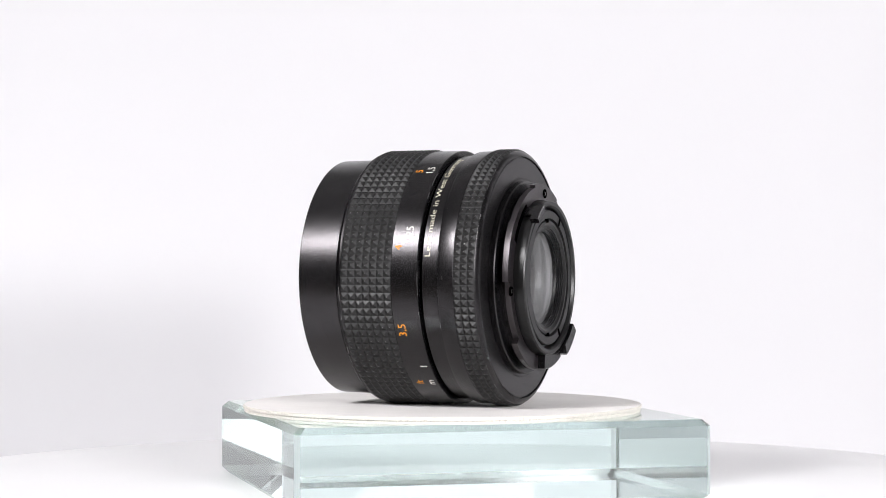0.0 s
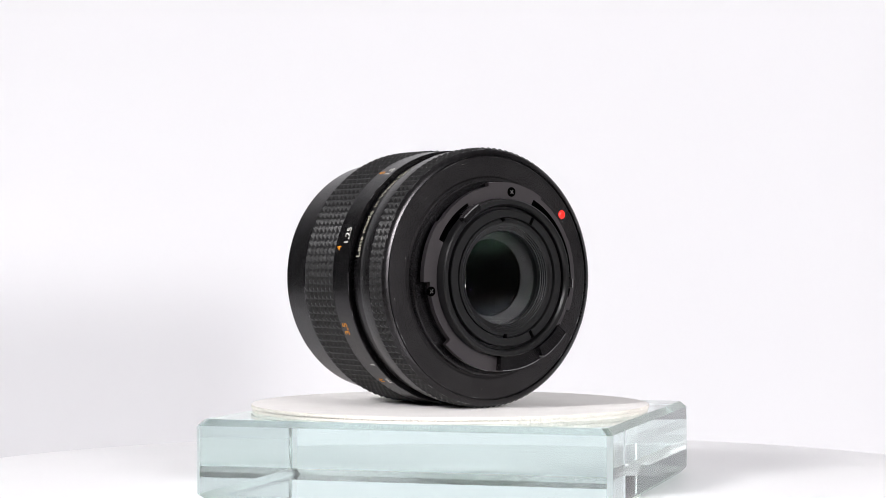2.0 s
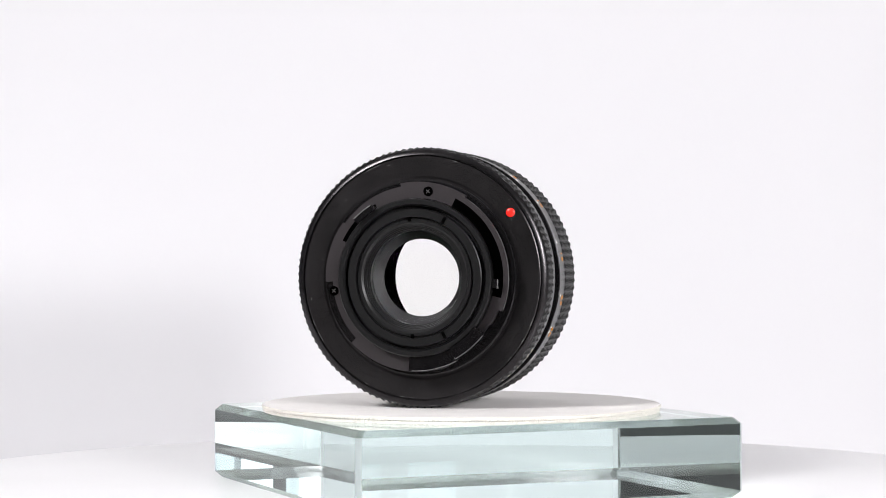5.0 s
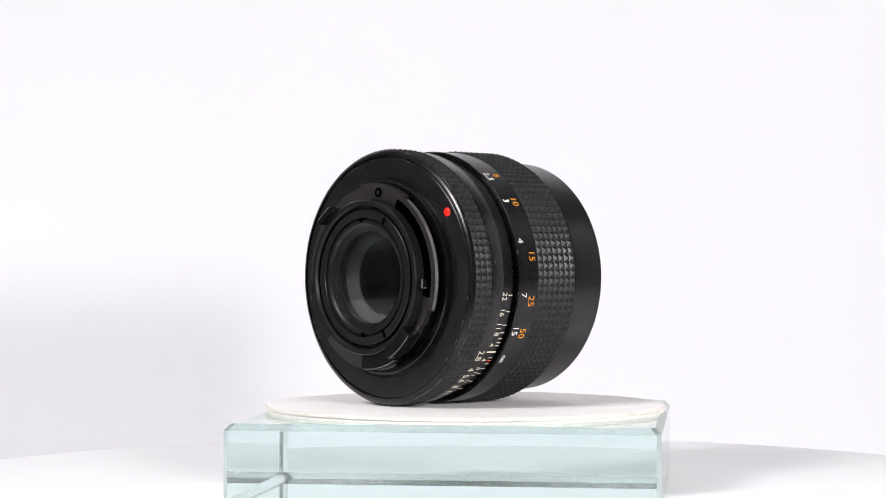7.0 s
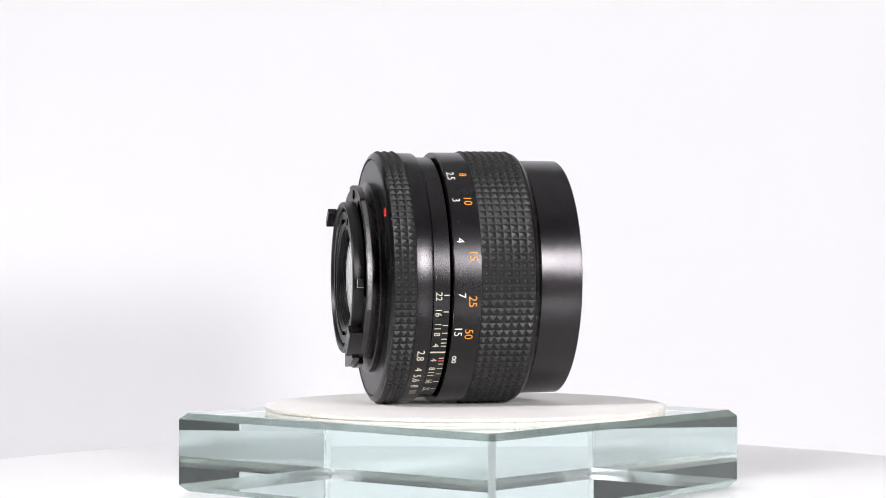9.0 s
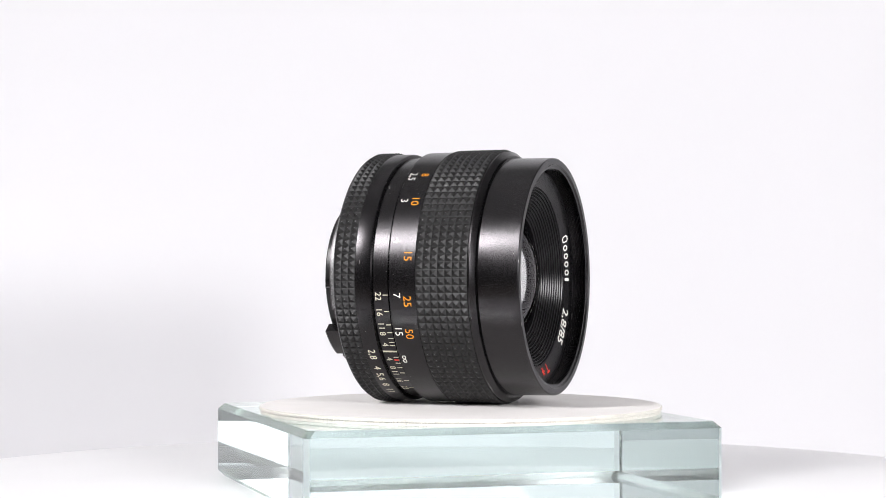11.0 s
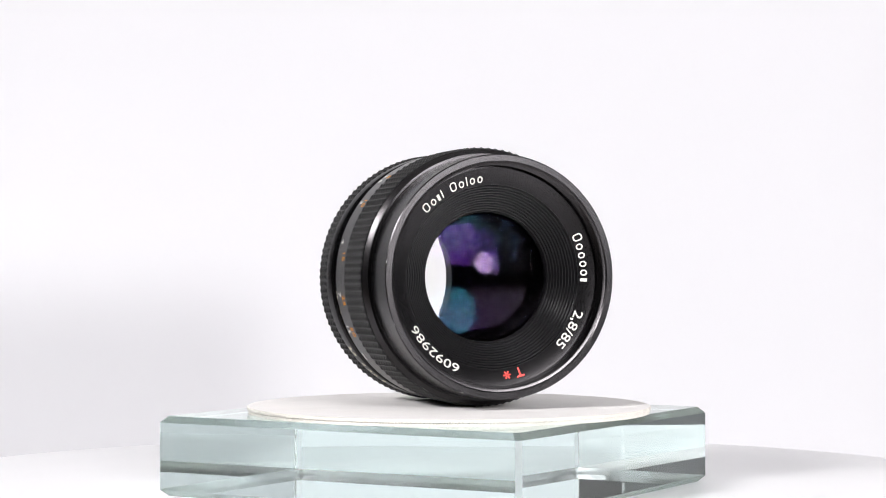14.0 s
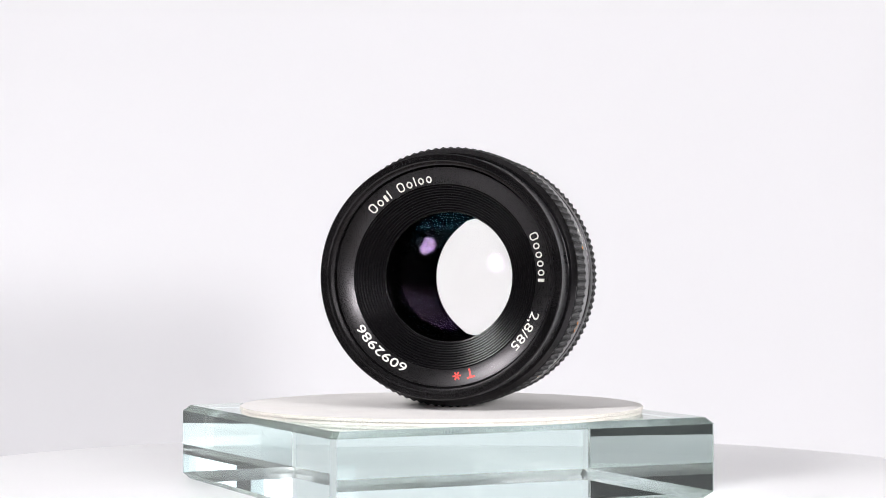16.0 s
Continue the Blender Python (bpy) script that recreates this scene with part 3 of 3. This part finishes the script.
        tagged(add("edge_wear_glint", bm, WORN_OR_GLINT, owner), "thin worn bare metal edge and painted glints", kind="stuff")

    rnd = random.Random(21)
    for owner, x0, x1, r in ((ap, -35.0, -32.3, 30.475), (dof, -31.0, -29.4, 29.5), (plate, -41.2, -41.2, 0.0)):
        bm = bmesh.new()
        for _ in range(7):
            a = rnd.uniform(0, 360)
            if r:
                x = rnd.uniform(x0, x1)
                sector(x, x + 0.05, r - 0.03, r + 0.012, a, a + rnd.uniform(0.4, 1.6), bm=bm)
            else:
                rr = rnd.uniform(24.3, 28.0)
                sector(-41.462, -41.44, rr, rr + 0.05, a, a + rnd.uniform(0.5, 1.8), bm=bm)
        tagged(add("scratch", bm, DUST, owner), "fine pale scratches", kind="stuff")

    # fine dust on the smooth rings
    rnd = random.Random(11)
    for owner, x0, x1, r, count in ((barrel, -5.2, 4.0, 28.78, 42), (ring, -26.5, -20.5, 30.7, 20), (ap, -35.3, -32.1, 30.47, 16), (dof, -31.2, -27.7, 29.5, 12)):
        bm = bmesh.new()
        for _ in range(count):
            x, a, w = rnd.uniform(x0, x1), rnd.uniform(0, 360), rnd.uniform(0.035, 0.09)
            sector(x, x + w * rnd.uniform(0.7, 1.8), r - 0.02, r + 0.03, a, a + math.degrees(w / r), bm=bm)
        tagged(add("dust", bm, DUST, owner), "tiny pale specks of dust", kind="stuff")

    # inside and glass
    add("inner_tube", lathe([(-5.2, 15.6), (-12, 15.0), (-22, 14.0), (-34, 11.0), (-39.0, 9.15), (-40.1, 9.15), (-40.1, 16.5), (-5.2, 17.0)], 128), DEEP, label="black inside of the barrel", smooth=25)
    # neck paler than the tube: light falling on it is put into the colour
    add("rear_neck", lathe([(-40.12, 9.1), (-40.3, 9.1), (-42.9, 10.9), (-42.9, 16.5), (-40.12, 16.5)], 128), INNER, label="satin black cone behind the rear glass", smooth=25)
    steps = [(0.0, 25.7), (0.0, 21.9)]
    for k in range(11):
        r0, x0 = 21.9 - 0.58 * k, -0.7 - 0.42 * k
        steps += [(x0, r0), (x0, r0 - 0.2), (x0 - 0.22, r0 - 0.36), (x0 - 0.3, r0 - 0.58)]
    add("stepped_cone", lathe([(-0.6, 22.0)] + steps[2:] + [(-5.5, 15.45), (-6.2, 15.35), (-6.2, 17.0), (-1.9, 22.6)], 192), RIDGES, label="ridged black cone round the front glass", smooth=18)
    name = add("name_ring", lathe([(0.72, 25.7), (0.656, 25.5), (-0.464, 22.0), (-0.6, 21.85), (-1.4, 21.85), (-1.0, 25.7)]), NAME_BLACK, label="flat black name ring with white lettering", smooth=25)
    front = []
    R1, a0 = 26.0, 15.3
    for k in range(13):
        r = a0 * (1 - k / 12) + 0.01
        front.append((-6.0 + math.sqrt(R1 * R1 - r * r) - math.sqrt(R1 * R1 - a0 * a0), r))
    back = [(-7.6 - r * r / 105.0, r) for r in (0.01, 3.0, 6.0, 9.0, 12.0, a0)]
    second(add("front_element", lathe(front + back, 128), FRONT_GLASS, label="convex coated front glass with violet reflections", smooth=40), BACK_COAT, lambda p: p.normal.x < 0.2)
    rear = []
    R2, a0 = 60.0, 11.1
    for k in range(11):
        r = a0 * (1 - k / 10) + 0.01
        rear.append((-46.2 - math.sqrt(R2 * R2 - r * r) + math.sqrt(R2 * R2 - a0 * a0), r))
    back = [(x + 2.0, r) for x, r in rear[::-1]]
    second(add("rear_element", lathe(rear + back, 128), REAR_GLASS, label="coated rear glass with greenish reflections", smooth=40), BACK_COAT, lambda p: p.normal.x > -0.2)

    # inner elements: thin shells, the middle ones bulging forwards and the last one hollow
    for x, R, a, t, coat in ((-14.5, 34.0, 15.3, 1.6, VIOLET_COAT), (-27.0, -55.0, 13.2, 1.4, TEAL_COAT), (-42.1, 58.0, 10.9, 0.9, GREEN_COAT)):
        ks = [a * (1 - k / 10) + 0.01 for k in range(11)]
        bow = lambda r: math.copysign(math.sqrt(R * R - r * r) - math.sqrt(R * R - a * a), R)
        prof = [(x + bow(r), r) for r in ks] + [(x - t + bow(r), r) for r in ks[::-1]]
        add("inner_element", lathe(prof, 96), coat, label="coated inner glass of the lens", smooth=40)

    # lettering
    for body, ang, x, ink, h in (("2,5", 128.4, -25.2, WHITE_INK, 1.9), ("8", 127.5, -22.2, ORANGE_INK, 1.9), ("3", 143.8, -25.1, WHITE_INK, 1.9), ("10", 144.6, -22.3, ORANGE_INK, 2.0),
                                 ("4", 163.8, -25.1, WHITE_INK, 1.9), ("15", 170.9, -22.1, ORANGE_INK, 2.0), ("7", 188.0, -24.9, WHITE_INK, 1.9), ("25", 190.6, -22.3, ORANGE_INK, 2.0),
                                 ("15", 204.7, -25.4, WHITE_INK, 1.9), ("50", 205.7, -22.8, ORANGE_INK, 2.0), ("\u221e", 219.1, -25.5, WHITE_INK, 1.9),
                                 ("3,5", -23.5, -22.1, ORANGE_INK, 2.0), ("4", 13.0, -21.8, ORANGE_INK, 1.9), ("1,25", 19.0, -24.2, WHITE_INK, 1.9), ("1", -42.5, -25.2, WHITE_INK, 1.9),
                                 ("ft", -53.5, -22.4, ORANGE_INK, 1.9), ("m", -53.5, -25.2, WHITE_INK, 1.9), ("5", 54.5, -21.9, ORANGE_INK, 1.9), ("1,5", 55.5, -24.6, WHITE_INK, 1.9)):
        add("numeral", on_barrel(text_mesh(body, h * 0.97, bold=-0.012), x, ang, 30.7), ink, ring)
    mid = 216.6
    for d, body in ((28.5, "22"), (20.8, "16"), (14.3, "11"), (10.4, "8"), (4.6, "4")):
        for sgn in (-1, 1):
            add("numeral", on_barrel(text_mesh(body, 1.5, bold=-0.008), -30.1, mid + sgn * d + (0.6 if sgn < 0 else 0), 29.5), CREAM_INK, dof)
    for d in (28.5, 20.8, 14.3, 10.4, 7.3, 5.2, 3.5):
        for sgn in (-1, 1):
            add("scale_line", sector(-28.95, -27.7, 29.4, 29.54, mid + sgn * d - 0.2, mid + sgn * d + 0.2), CREAM_INK, dof)
    add("index_line", sector(-31.2, -27.7, 29.4, 29.54, mid - 0.42, mid + 0.42), CREAM_INK, dof)
    add("red_mark", sector(-28.95, -27.9, 29.4, 29.55, mid + 4.9, mid + 5.6), RED_INK, dof)
    add("lettering", on_barrel(text_mesh("Lens made in West Germany", 1.35, 32.5, bold=-0.022), -28.7, 41.0, 29.5), CREAM_INK, dof)
    for body, ang in (("2,8", 217.0), ("4", 225.3), ("5,6", 231.6), ("8", 238.2), ("11", 244.2)):
        add("numeral", on_barrel(text_mesh(body, 1.8, bold=-0.008), -33.6, ang, 30.47), CREAM_INK, ap)
    caps, low = 2.2, 1.6
    for widths, heights, gap, ang in (([1.75, 1.45, 0.75, 0.32, 1.0, 1.7, 1.4, 0.32, 1.35, 1.35], [caps, low, low, caps, 0, caps, low, caps, low, low], 0.62, 118.0),
                                      ([1.75, 1.5, 1.45, 1.45, 1.45, 0.75], [caps, low, low, low, low, low], 0.68, 11.5)):
        for shape in bars(widths, heights, gap):
            add("name_bar", on_ring(shape, 0.0, ang, 23.45), WHITE_INK, name)
    add("lettering", on_ring(text_mesh("2,8/85", 2.1, 10.0, bold=0.012), 0.0, -33.0, 23.45), WHITE_INK, name)
    add("lettering", on_ring(text_mesh("6092986", 2.0, 15.4, bold=0.012), 0.0, -131.5, 23.45), WHITE_INK, name)
    bar = ([(-0.95, 0.7), (0.95, 0.7), (0.95, 1.1), (-0.95, 1.1), (-0.2, -1.1), (0.2, -1.1), (0.2, 0.65), (-0.2, 0.65)], [(0, 1, 2, 3), (4, 5, 6, 7)])
    add("red_mark", on_ring(bar, 0.0, -74.3, 23.45), RED_INK, name, "small red mark")
    pts, faces = [], []
    for k in range(6):
        c, s = math.cos(k * math.pi / 3), math.sin(k * math.pi / 3)
        n = len(pts)
        pts += [(c * u - s * v, s * u + c * v) for u, v in ((0.15, -0.17), (1.0, -0.17), (1.0, 0.17), (0.15, 0.17))]
        faces.append((n, n + 1, n + 2, n + 3))
    add("red_star", on_ring((pts, faces), 0.0, -82.2, 23.45), RED_INK, name, "small red star")
    for ob in thing.children:
        if ob.name.split(".")[0].endswith("_element"):
            ob.visible_shadow = False   # clear glass lets the light through
    return thing


BEVEL = (1.5 * MM, 1.5 * MM)
TURN_OFF = (0.0, 0.004)
GLASS_HALF = 68.36 / math.sqrt(2) * MM + 0.55 * MM
build_room()
softbox((0.93, -1.39, 0.46), (0, 0.1, 0.03), KEY_R, KEY_GLOW)
softbox((-1.11, -1.0, 0.94), (0, 0.15, 0.03), FILL_R, FILL_GLOW)
turntable = build_turntable()
glass_block = build_glass()
round_board = build_board()
camera_lens = build_lens()


def motions():
    """The turntable carries the block, the board and the lens round at an even pace."""
    times = [0.5 * k for k in range(33)]
    for thing, z in ((turntable, TURN_TOP), (glass_block, TURN_TOP), (round_board, -BOARD_T + 0.00004), (camera_lens, 0.0)):
        walk(thing, [(t, pose(0, 0, z, 0, 0, -RATE * t)) for t in times])


motions()
